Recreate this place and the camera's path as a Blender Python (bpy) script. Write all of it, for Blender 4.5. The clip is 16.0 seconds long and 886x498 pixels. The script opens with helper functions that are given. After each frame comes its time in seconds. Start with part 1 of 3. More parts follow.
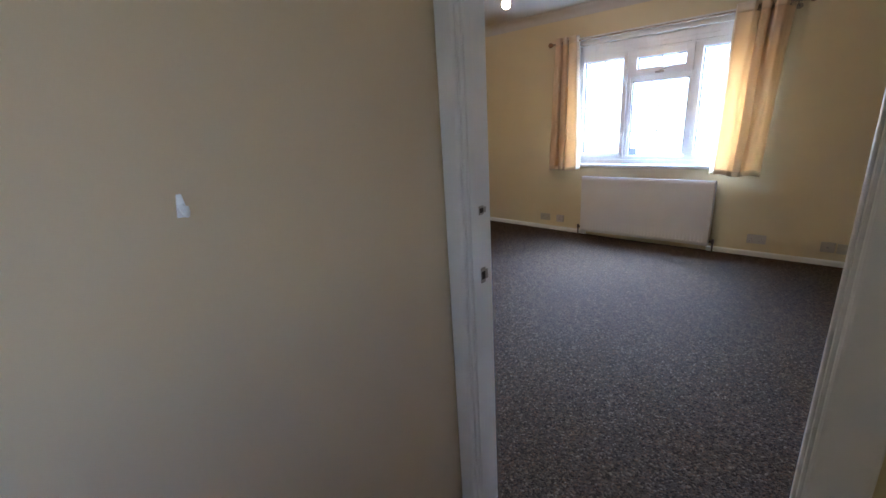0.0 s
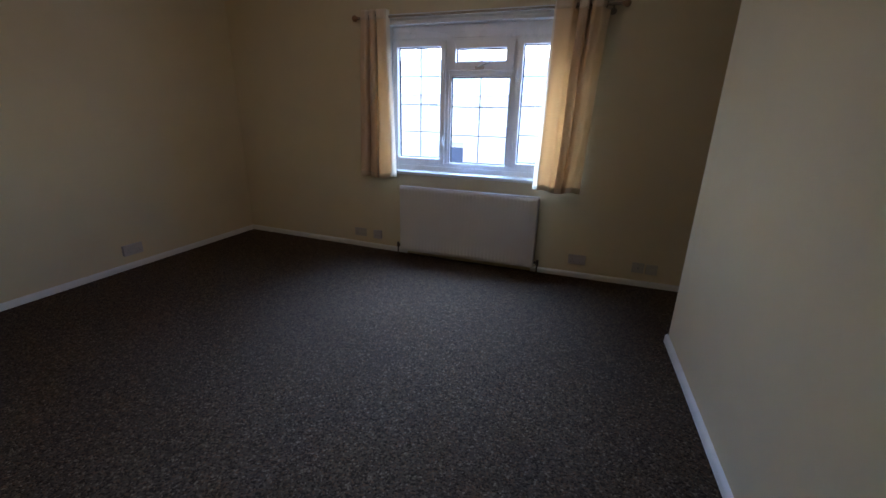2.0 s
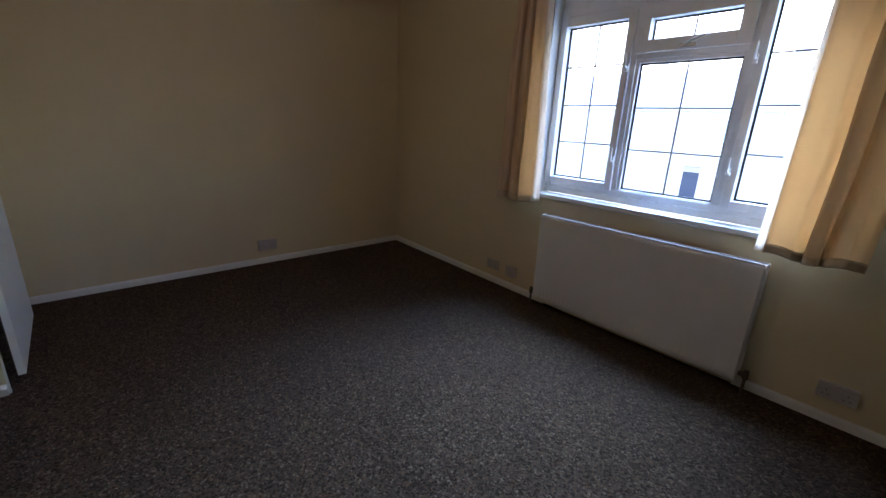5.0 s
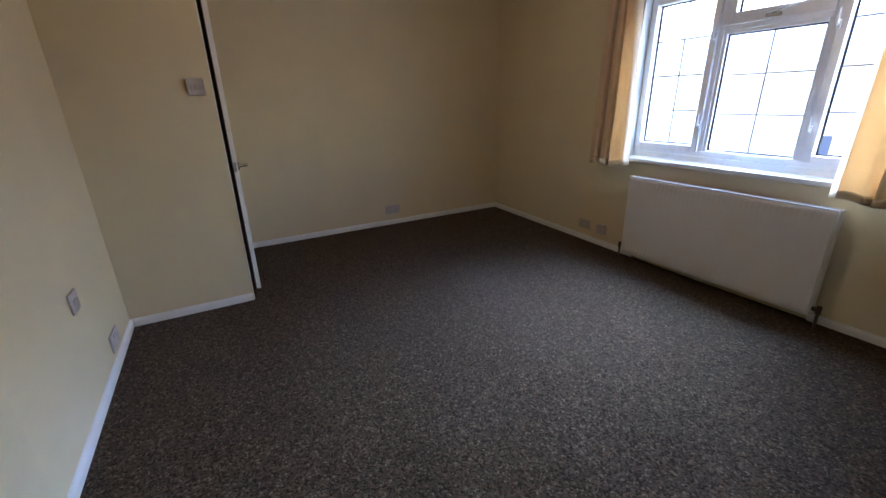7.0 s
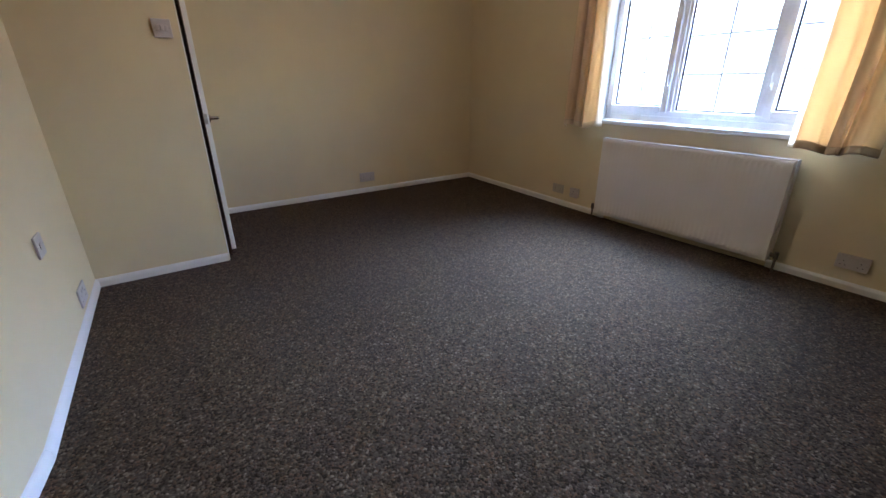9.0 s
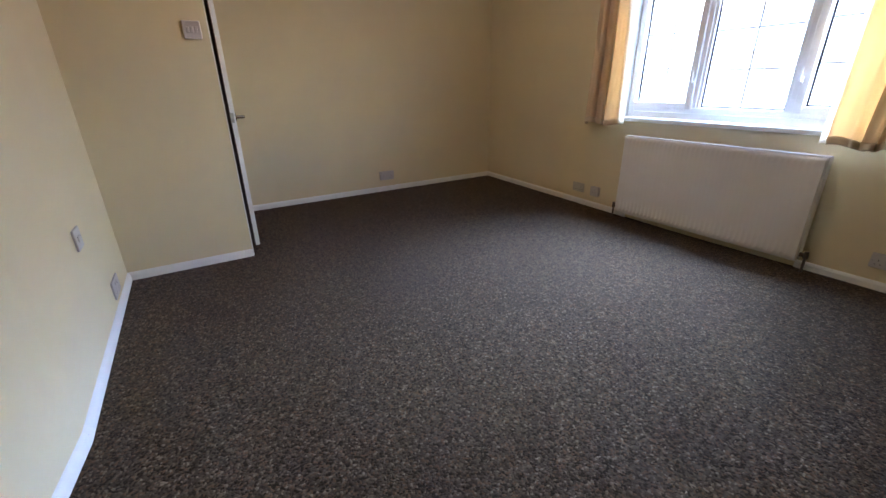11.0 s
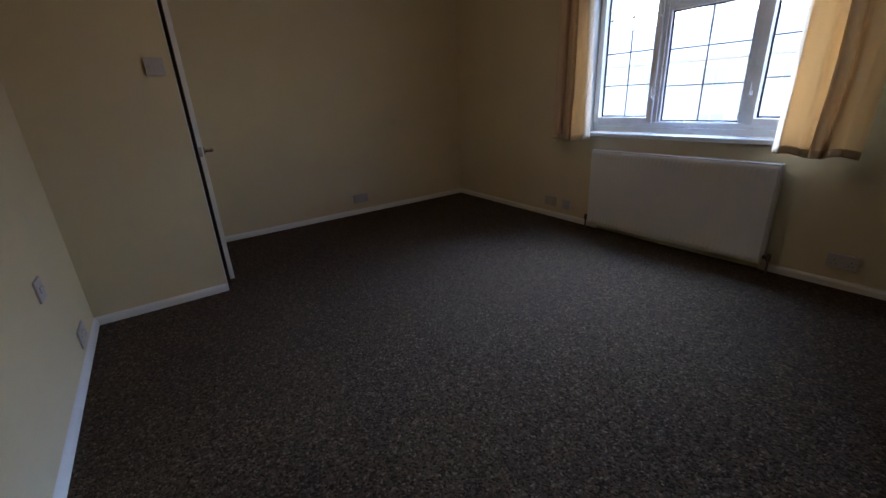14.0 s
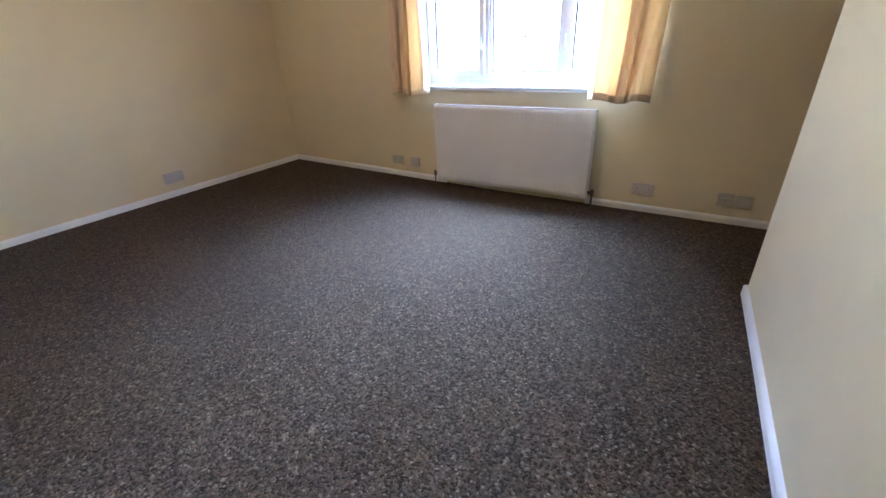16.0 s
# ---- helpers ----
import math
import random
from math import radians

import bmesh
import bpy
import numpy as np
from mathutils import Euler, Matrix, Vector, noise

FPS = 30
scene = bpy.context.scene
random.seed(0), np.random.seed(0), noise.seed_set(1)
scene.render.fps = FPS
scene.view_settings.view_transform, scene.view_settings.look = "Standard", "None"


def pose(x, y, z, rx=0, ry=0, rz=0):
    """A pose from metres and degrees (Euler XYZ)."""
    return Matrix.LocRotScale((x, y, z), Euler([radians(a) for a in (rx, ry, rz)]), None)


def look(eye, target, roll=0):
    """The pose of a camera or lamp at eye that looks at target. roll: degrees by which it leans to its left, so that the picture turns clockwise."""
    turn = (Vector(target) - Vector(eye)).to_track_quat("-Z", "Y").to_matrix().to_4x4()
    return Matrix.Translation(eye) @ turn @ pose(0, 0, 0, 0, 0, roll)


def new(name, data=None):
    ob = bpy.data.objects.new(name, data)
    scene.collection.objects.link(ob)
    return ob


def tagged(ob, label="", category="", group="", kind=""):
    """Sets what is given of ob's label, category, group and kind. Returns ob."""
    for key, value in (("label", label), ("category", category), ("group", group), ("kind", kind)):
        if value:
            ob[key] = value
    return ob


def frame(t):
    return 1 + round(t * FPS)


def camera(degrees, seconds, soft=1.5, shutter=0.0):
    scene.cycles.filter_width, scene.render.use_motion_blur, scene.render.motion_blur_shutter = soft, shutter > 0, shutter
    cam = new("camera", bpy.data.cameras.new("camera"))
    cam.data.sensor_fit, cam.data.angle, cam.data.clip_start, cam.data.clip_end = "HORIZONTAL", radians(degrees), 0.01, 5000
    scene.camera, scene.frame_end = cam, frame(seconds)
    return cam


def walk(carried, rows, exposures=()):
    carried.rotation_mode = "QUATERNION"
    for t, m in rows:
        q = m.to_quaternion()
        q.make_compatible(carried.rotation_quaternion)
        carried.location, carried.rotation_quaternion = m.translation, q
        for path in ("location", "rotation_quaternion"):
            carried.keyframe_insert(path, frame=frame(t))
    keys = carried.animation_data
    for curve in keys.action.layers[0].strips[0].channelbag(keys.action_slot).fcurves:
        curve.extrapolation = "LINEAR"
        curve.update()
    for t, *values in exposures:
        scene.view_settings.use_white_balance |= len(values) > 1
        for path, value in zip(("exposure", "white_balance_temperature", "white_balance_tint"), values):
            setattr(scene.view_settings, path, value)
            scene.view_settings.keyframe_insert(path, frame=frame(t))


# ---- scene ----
cam = camera(94.1, 16.0)
PATH = [
    (0, (3.925, -4.731, 1.346), (2.639, -3.313, 0.766), -3.6),
    (0.5, (3.805, -4.451, 1.318), (2.888, -2.78, 0.714), -2.4),
    (1, (3.685, -4.199, 1.312), (3.11, -2.389, 0.685), -2.2),
    (1.5, (3.666, -3.923, 1.343), (3.049, -2.129, 0.709), -2.0),
    (2, (3.654, -3.663, 1.344), (3.025, -1.872, 0.715), 1.3),
    (2.5, (3.642, -3.327, 1.294), (2.968, -1.535, 0.713), 0.9),
    (3, (3.617, -3.075, 1.293), (2.797, -1.371, 0.643), 2.3),
    (3.5, (3.626, -2.778, 1.27), (2.484, -1.251, 0.666), 3.4),
    (4, (3.56, -2.474, 1.24), (2.451, -0.904, 0.687), 2.2),
    (4.5, (3.52, -2.352, 1.267), (2.33, -0.834, 0.737), 1.7),
    (5, (3.65, -2.511, 1.263), (2.214, -1.249, 0.675), 2.4),
    (5.2, (3.749, -2.568, 1.267), (2.254, -1.415, 0.608), 1.9),
    (7.3, (4.096, -3.085, 1.294), (2.443, -2.213, 0.581), -1.4),
    (7.5, (4.091, -3.115, 1.288), (2.433, -2.266, 0.557), -1.4),
    (8, (4.061, -3.142, 1.206), (2.505, -2.058, 0.572), -1.5),
    (8.5, (4.107, -3.133, 1.131), (2.723, -1.906, 0.372), 0.0),
    (9, (4.111, -3.159, 1.107), (2.572, -2.126, 0.355), -0.4),
    (9.2, (4.119, -3.158, 1.099), (2.53, -2.222, 0.326), 0.2),
    (11.3, (4.116, -3.185, 1.093), (2.541, -2.199, 0.353), -1.4),
    (11.5, (4.113, -3.184, 1.101), (2.574, -2.113, 0.404), -1.8),
    (12, (4.135, -3.175, 1.133), (2.561, -2.013, 0.716), -2.8),
    (12.5, (4.134, -3.181, 1.182), (2.519, -2.009, 1.041), -3.3),
    (13, (4.139, -3.183, 1.223), (2.513, -2.018, 1.235), -3.4),
    (13.5, (4.119, -3.181, 1.194), (2.535, -2.002, 0.875), -3.7),
    (14, (4.098, -3.186, 1.151), (2.559, -2.113, 0.459), -3.0),
    (14.5, (4.066, -3.203, 1.116), (2.582, -2.188, 0.241), -1.9),
    (15, (4.009, -3.156, 1.098), (2.604, -2.07, 0.178), -1.7),
    (15.5, (3.934, -3.176, 1.12), (2.738, -1.879, 0.178), -2.6),
    (16, (3.906, -3.155, 1.131), (2.949, -1.645, 0.234), -2.7),
]
EXPOSURE = [(0.0, 4.60, 6130), (0.5, 4.34, 6030), (1.0, 4.05, 5930), (1.5, 3.50, 5880), (2.0, 3.15, 5880), (2.5, 2.85, 5880), (3.0, 2.87, 6030),
            (3.5, 3.20, 6030), (4.0, 3.40, 6080), (4.5, 3.40, 6130), (5.0, 3.10, 6130), (7.5, 3.95, 6380), (8.0, 3.85, 6480), (8.5, 3.90, 6480),
            (9.0, 4.25, 6380), (11.5, 4.50, 6580), (12.0, 4.25, 6780), (12.5, 3.80, 6780), (13.0, 3.15, 6680), (13.5, 2.75, 6730),
            (14.0, 2.80, 6480), (14.5, 3.55, 6330), (15.0, 4.25, 6030), (15.5, 4.75, 6030), (16.0, 5.05, 5980)]
walk(cam, [(t, look(e, g, r)) for t, e, g, r in PATH],
     exposures=[(t, e, k, 18) for t, e, k in EXPOSURE])

# ---- world and light ----
world = bpy.data.worlds.new("sky")
scene.world = world
world.use_nodes = True
wn = world.node_tree
sky = wn.nodes.new("ShaderNodeTexSky")
sky.sky_type = 'NISHITA'
sky.sun_disc = False
sky.sun_elevation = radians(46.6)
sky.sun_rotation = radians(-10)
sky.air_density = 1.0
sky.dust_density = 0.6
sky.ozone_density = 1.2
wn.links.new(sky.outputs[0], wn.nodes["Background"].inputs[0])
wn.nodes["Background"].inputs[1].default_value = 0.15

sun = new("sun", bpy.data.lights.new("sun", 'SUN'))
sun.data.energy = 1.85
sun.data.angle = radians(58)
sun.data.color = (0.36, 0.60, 1.0)
sun.matrix_world = look((-3.5, 20, 21.5), (0, 0, 0))

bulb_lamp = new("bulb_lamp", bpy.data.lights.new("bulb_lamp", 'POINT'))
bulb_lamp.data.energy = 0.33
bulb_lamp.data.color = (1.0, 0.56, 0.20)
bulb_lamp.data.shadow_soft_size = 0.03
bulb_lamp.location = (2.12, -1.914, 2.09)


# ---- materials ----
def material(name, colour, rough=0.6, metal=0.0, vary=0.0, scale=4.0, bump=0.0, bump_scale=200.0, spec=0.5, second=None):
    """Principled surface with large soft stains and a fine grain."""
    m = bpy.data.materials.new(name)
    m.use_nodes = True
    n, l = m.node_tree.nodes, m.node_tree.links
    p = n["Principled BSDF"]
    p.inputs["Roughness"].default_value = rough
    p.inputs["Metallic"].default_value = metal
    p.inputs["Specular IOR Level"].default_value = spec
    co = n.new("ShaderNodeTexCoord")
    if vary:
        big = n.new("ShaderNodeTexNoise")
        big.inputs["Scale"].default_value = scale
        big.inputs["Detail"].default_value = 6
        l.new(co.outputs["Object"], big.inputs["Vector"])
        ramp = n.new("ShaderNodeValToRGB")
        other = second or tuple(c * (1 - vary) for c in colour)
        ramp.color_ramp.elements[0].position, ramp.color_ramp.elements[1].position = 0.3, 0.7
        ramp.color_ramp.elements[0].color = (*other, 1)
        ramp.color_ramp.elements[1].color = (*colour, 1)
        l.new(big.outputs["Fac"], ramp.inputs["Fac"])
        l.new(ramp.outputs["Color"], p.inputs["Base Color"])
        rr = n.new("ShaderNodeMapRange")
        rr.inputs["To Min"].default_value, rr.inputs["To Max"].default_value = max(0, rough - 0.08), min(1, rough + 0.08)
        l.new(big.outputs["Fac"], rr.inputs["Value"])
        l.new(rr.outputs["Result"], p.inputs["Roughness"])
    else:
        p.inputs["Base Color"].default_value = (*colour, 1)
    if bump:
        fine = n.new("ShaderNodeTexNoise")
        fine.inputs["Scale"].default_value = bump_scale
        fine.inputs["Detail"].default_value = 3
        l.new(co.outputs["Object"], fine.inputs["Vector"])
        b = n.new("ShaderNodeBump")
        b.inputs["Strength"].default_value = bump
        b.inputs["Distance"].default_value = 0.002
        l.new(fine.outputs["Fac"], b.inputs["Height"])
        l.new(b.outputs["Normal"], p.inputs["Normal"])
    return m


def carpet_material():
    """Heather loop pile: dark brown with grey, tan and rust flecks."""
    m = bpy.data.materials.new("carpet")
    m.use_nodes = True
    n, l = m.node_tree.nodes, m.node_tree.links
    p = n["Principled BSDF"]
    p.inputs["Roughness"].default_value = 0.95
    p.inputs["Specular IOR Level"].default_value = 0.08
    p.inputs["Sheen Weight"].default_value = 0.04
    p.inputs["Sheen Roughness"].default_value = 0.5
    co = n.new("ShaderNodeTexCoord")
    warp = n.new("ShaderNodeTexNoise")
    warp.inputs["Scale"].default_value = 60
    l.new(co.outputs["Object"], warp.inputs["Vector"])
    mixv = n.new("ShaderNodeMix")
    mixv.data_type = 'VECTOR'
    mixv.inputs["Factor"].default_value = 0.012
    l.new(co.outputs["Object"], mixv.inputs[4])
    l.new(warp.outputs["Color"], mixv.inputs[5])
    cell = n.new("ShaderNodeTexVoronoi")
    cell.inputs["Scale"].default_value = 140
    l.new(mixv.outputs[1], cell.inputs["Vector"])
    tone = n.new("ShaderNodeValToRGB")
    tone.color_ramp.interpolation = 'CONSTANT'
    e = tone.color_ramp.elements
    e[0].position, e[0].color = 0.0, (0.0275, 0.0180, 0.0114, 1)
    e[1].position, e[1].color = 0.22, (0.0485, 0.032, 0.0199, 1)
    for pos, c in ((0.48, (0.0655, 0.0450, 0.0282)), (0.72, (0.089, 0.050, 0.0265)), (0.84, (0.097, 0.067, 0.0416)), (0.95, (0.138, 0.100, 0.066))):
        k = e.new(pos)
        k.color = (*c, 1)
    sep = n.new("ShaderNodeSeparateColor")
    l.new(cell.outputs["Color"], sep.inputs[0])
    l.new(sep.outputs[0], tone.inputs["Fac"])
    big = n.new("ShaderNodeTexNoise")
    big.inputs["Scale"].default_value = 38
    big.inputs["Detail"].default_value = 8
    big.inputs["Roughness"].default_value = 0.7
    l.new(co.outputs["Object"], big.inputs["Vector"])
    gain = n.new("ShaderNodeMapRange")
    gain.inputs["From Min"].default_value, gain.inputs["From Max"].default_value = 0.3, 0.7
    gain.inputs["To Min"].default_value, gain.inputs["To Max"].default_value = 0.66, 1.34
    l.new(big.outputs["Fac"], gain.inputs["Value"])
    mul = n.new("ShaderNodeVectorMath")
    mul.operation = 'SCALE'
    l.new(tone.outputs["Color"], mul.inputs[0])
    l.new(gain.outputs["Result"], mul.inputs["Scale"])
    l.new(mul.outputs["Vector"], p.inputs["Base Color"])
    b = n.new("ShaderNodeBump")
    b.inputs["Strength"].default_value = 0.6
    b.inputs["Distance"].default_value = 0.004
    b.invert = True
    l.new(cell.outputs["Distance"], b.inputs["Height"])
    l.new(b.outputs["Normal"], p.inputs["Normal"])
    return m


def curtain_material(name, dark, pale, through_, rough, thin):
    """Woven cloth that lets some daylight through."""
    m = bpy.data.materials.new(name)
    m.use_nodes = True
    n, l = m.node_tree.nodes, m.node_tree.links
    p = n["Principled BSDF"]
    p.inputs["Roughness"].default_value = rough
    p.inputs["Sheen Weight"].default_value = 0.3
    co = n.new("ShaderNodeTexCoord")
    mp = n.new("ShaderNodeMapping")
    mp.inputs["Scale"].default_value = (900, 900, 90)
    l.new(co.outputs["Object"], mp.inputs["Vector"])
    weave = n.new("ShaderNodeTexNoise")
    weave.inputs["Scale"].default_value = 1.0
    l.new(mp.outputs["Vector"], weave.inputs["Vector"])
    ramp = n.new("ShaderNodeValToRGB")
    ramp.color_ramp.elements[0].color = (*dark, 1)
    ramp.color_ramp.elements[1].color = (*pale, 1)
    l.new(weave.outputs["Fac"], ramp.inputs["Fac"])
    l.new(ramp.outputs["Color"], p.inputs["Base Color"])
    tr = n.new("ShaderNodeBsdfTranslucent")
    tr.inputs["Color"].default_value = (*through_, 1)
    mix = n.new("ShaderNodeMixShader")
    mix.inputs[0].default_value = thin
    l.new(p.outputs[0], mix.inputs[1])
    l.new(tr.outputs[0], mix.inputs[2])
    l.new(mix.outputs[0], n["Material Output"].inputs["Surface"])
    return m


def glass_material():
    m = bpy.data.materials.new("window_glass")
    m.use_nodes = True
    p = m.node_tree.nodes["Principled BSDF"]
    p.inputs["Base Color"].default_value = (0.98, 0.99, 0.98, 1)
    p.inputs["Roughness"].default_value = 0.0
    p.inputs["Transmission Weight"].default_value = 1.0
    p.inputs["IOR"].default_value = 1.02
    return m


def lit_material(name, colour, strength):
    m = bpy.data.materials.new(name)
    m.use_nodes = True
    p = m.node_tree.nodes["Principled BSDF"]
    p.inputs["Base Color"].default_value = (*colour, 1)
    p.inputs["Emission Color"].default_value = (*colour, 1)
    p.inputs["Emission Strength"].default_value = strength
    return m


M_CREAM = material("cream_emulsion", (0.72, 0.617, 0.405), 0.75, vary=0.05, scale=2.5, bump=0.12, bump_scale=160, spec=0.3)
M_HALL = material("magnolia_emulsion", (0.66, 0.52, 0.35), 0.75, vary=0.05, scale=2.5, bump=0.12, bump_scale=160, spec=0.3)
M_CEIL = material("ceiling_emulsion", (0.60, 0.58, 0.55), 0.85, vary=0.10, scale=2.2, bump=0.55, bump_scale=38, spec=0.2)
M_GLOSS = material("white_gloss_paint", (0.80, 0.80, 0.79), 0.35, vary=0.05, scale=8, bump=0.06, bump_scale=120)
M_UPVC = material("white_upvc", (0.90, 0.91, 0.93), 0.28, vary=0.03, scale=5)
M_RAD = material("radiator_enamel", (0.78, 0.77, 0.76), 0.38, vary=0.04, scale=6, bump=0.04, bump_scale=90)
M_PLASTIC = material("white_plastic", (0.53, 0.485, 0.475), 0.4, vary=0.06, scale=30)
M_IVORY = material("aged_plastic", (0.50, 0.46, 0.38), 0.45, vary=0.08, scale=30)
M_DARK = material("dark_slot", (0.02, 0.02, 0.02), 0.6)
M_GASKET = material("black_gasket", (0.015, 0.015, 0.015), 0.7)
M_BAR = material("glazing_bar", (0.16, 0.15, 0.14), 0.5)
M_CHROME = material("chrome", (0.66, 0.65, 0.64), 0.10, metal=1.0, vary=0.08, scale=40)
M_STEEL = material("worn_steel", (0.45, 0.43, 0.40), 0.35, metal=1.0, vary=0.3, scale=60)
M_PIPE = material("painted_pipe", (0.10, 0.08, 0.07), 0.5, vary=0.3, scale=40)
M_WOODROD = material("rod_wood", (0.34, 0.20, 0.10), 0.4, vary=0.3, scale=12)
M_ROD = material("brushed_rod", (0.36, 0.30, 0.23), 0.4, metal=0.7, vary=0.1, scale=20)
# dark brown that stands in for shade inside the cupboard door's gap
M_GAPSHADE = material("door_gap_shade", (0.10, 0.065, 0.04), 0.7, vary=0.3, scale=14, bump=0.2)
M_CARPET = carpet_material()
M_CURTAIN = curtain_material("curtain_satin", (0.70, 0.56, 0.42), (0.86, 0.74, 0.59), (0.98, 0.76, 0.50), 0.42, 0.45)
M_HEADING = curtain_material("curtain_heading", (0.66, 0.54, 0.40), (0.80, 0.70, 0.55), (0.90, 0.70, 0.45), 0.5, 0.12)
M_LINING = curtain_material("curtain_lining", (0.78, 0.72, 0.62), (0.86, 0.80, 0.71), (0.97, 0.90, 0.78), 0.8, 0.78)
M_GLASS = glass_material()
M_BULB = lit_material("lit_bulb", (1.0, 0.82, 0.55), 6.0)
M_CORD = material("pendant_flex", (0.35, 0.30, 0.25), 0.6)
M_HOLDER = material("bulb_holder", (0.42, 0.36, 0.28), 0.5, vary=0.1, scale=50)
# brick, render and roof colours lifted towards white to look overexposed outdoors
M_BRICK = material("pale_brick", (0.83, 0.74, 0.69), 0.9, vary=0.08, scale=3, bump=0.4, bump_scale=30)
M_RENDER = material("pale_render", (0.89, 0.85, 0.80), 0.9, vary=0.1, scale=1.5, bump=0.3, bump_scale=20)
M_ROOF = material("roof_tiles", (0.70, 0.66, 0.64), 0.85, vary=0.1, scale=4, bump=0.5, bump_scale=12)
M_BLUE = material("blue_door_paint", (0.05, 0.066, 0.12), 0.4, vary=0.1, scale=5)
M_ASPHALT = material("asphalt", (0.12, 0.12, 0.12), 0.9, vary=0.3, scale=3, bump=0.5, bump_scale=80)
M_PAVING = material("paving", (0.34, 0.33, 0.31), 0.9, vary=0.2, scale=3, bump=0.3, bump_scale=40)
# ground made pale and warm to bounce daylight up onto ceiling and walls
M_BOUNCEGROUND = material("pale_bounce_ground", (0.44, 0.36, 0.25), 0.95, vary=0.25, scale=2, bump=0.8, bump_scale=25)
# house panes given a pale colour in place of daylight glare
M_BLOWNGLASS = material("blown_out_window_glass", (0.62, 0.60, 0.57), 0.8)


# ---- mesh helpers ----
def cuboid(bm, x0, x1, y0, y1, z0, z1):
    v = [bm.verts.new(c) for c in ((x0, y0, z0), (x1, y0, z0), (x1, y1, z0), (x0, y1, z0),
                                   (x0, y0, z1), (x1, y0, z1), (x1, y1, z1), (x0, y1, z1))]
    for q in ((3, 2, 1, 0), (4, 5, 6, 7), (0, 1, 5, 4), (1, 2, 6, 5), (2, 3, 7, 6), (3, 0, 4, 7)):
        bm.faces.new([v[i] for i in q])


def block(x0, x1, y0, y1, z0, z1, bevel=0.0, segments=2):
    bm = bmesh.new()
    cuboid(bm, x0, x1, y0, y1, z0, z1)
    if bevel:
        bmesh.ops.bevel(bm, geom=bm.edges[:], offset=bevel, segments=segments, affect='EDGES', profile=0.6)
    return bm


def slab(bm, foot, z0, z1):
    """Upright prism over a footprint of (x, y) corners, counter-clockwise from above."""
    low = [bm.verts.new((x, y, z0)) for x, y in foot]
    top = [bm.verts.new((x, y, z1)) for x, y in foot]
    bm.faces.new(low[::-1])
    bm.faces.new(top)
    n = len(foot)
    for i in range(n):
        j = (i + 1) % n
        bm.faces.new((low[i], low[j], top[j], top[i]))


def run(bm, a, b, side, profile, z, cut_a=0.0, cut_b=0.0, drop=0.0):
    """A moulding from a to b (x, y): the profile's (out, up) points, out along side; cut_* mitre the ends along the run by out."""
    a, b = Vector((*a, 0)), Vector((*b, 0))
    d = (b - a).normalized()
    s = Vector((*side, 0)).normalized()
    ra = [bm.verts.new(a + s * o + d * (o * cut_a) + Vector((0, 0, z + u))) for o, u in profile]
    rb = [bm.verts.new(b + s * o - d * (o * cut_b) + Vector((0, 0, z + u - drop))) for o, u in profile]
    n = len(profile)
    for i in range(n):
        j = (i + 1) % n
        bm.faces.new((ra[i], ra[j], rb[j], rb[i]))
    bm.faces.new(ra[::-1])
    bm.faces.new(rb)


def tube(bm, points, radius, sides=12):
    """A round bar through the points."""
    rings = []
    for i, c in enumerate(points):
        c = Vector(c)
        p0, p1 = Vector(points[max(0, i - 1)]), Vector(points[min(len(points) - 1, i + 1)])
        d = (p1 - p0).normalized()
        u = d.orthogonal().normalized()
        if rings:
            u = (prev - d * prev.dot(d)).normalized()
        prev = u
        w = d.cross(u)
        r = radius[i] if isinstance(radius, (list, tuple)) else radius
        rings.append([bm.verts.new(c + (u * math.cos(2 * math.pi * k / sides) + w * math.sin(2 * math.pi * k / sides)) * r) for k in range(sides)])
    for r0, r1 in zip(rings, rings[1:]):
        for k in range(sides):
            bm.faces.new((r0[k], r0[(k + 1) % sides], r1[(k + 1) % sides], r1[k]))
    bm.faces.new(rings[0][::-1])
    bm.faces.new(rings[-1])


def lathe(bm, centre, outline, sides=24):
    """A turned body: (radius, height) pairs about the upright through centre."""
    c = Vector(centre)
    rings = [[bm.verts.new(c + Vector((r * math.cos(2 * math.pi * k / sides), r * math.sin(2 * math.pi * k / sides), h))) for k in range(sides)] for r, h in outline]
    for r0, r1 in zip(rings, rings[1:]):
        for k in range(sides):
            bm.faces.new((r0[k], r0[(k + 1) % sides], r1[(k + 1) % sides], r1[k]))
    bm.faces.new(rings[0][::-1])
    bm.faces.new(rings[-1])


def part(name, bm, mat, parent=None, label="", smooth=False, keep=False):
    """Links a bmesh as one mesh object, under a parent if one is given."""
    bmesh.ops.recalc_face_normals(bm, faces=bm.faces[:])
    me = bpy.data.meshes.new(name)
    bm.to_mesh(me)
    bm.free()
    me.materials.append(mat)
    if smooth:
        me.polygons.foreach_set("use_smooth", [True] * len(me.polygons))
        me.set_sharp_from_angle(angle=radians(40))
    ob = new(name, me)
    if parent:
        ob.parent = parent
    if label:
        ob["label"] = label
    return ob


def structure(name, bm, mat, label, category):
    return tagged(part(name, bm, mat), label, category, kind="structure")


def thing(name, label, category, group="", at=None):
    e = new(name)
    e.empty_display_size = 0.1
    if at is not None:
        e.matrix_world = at
    return tagged(e, label, category, group)


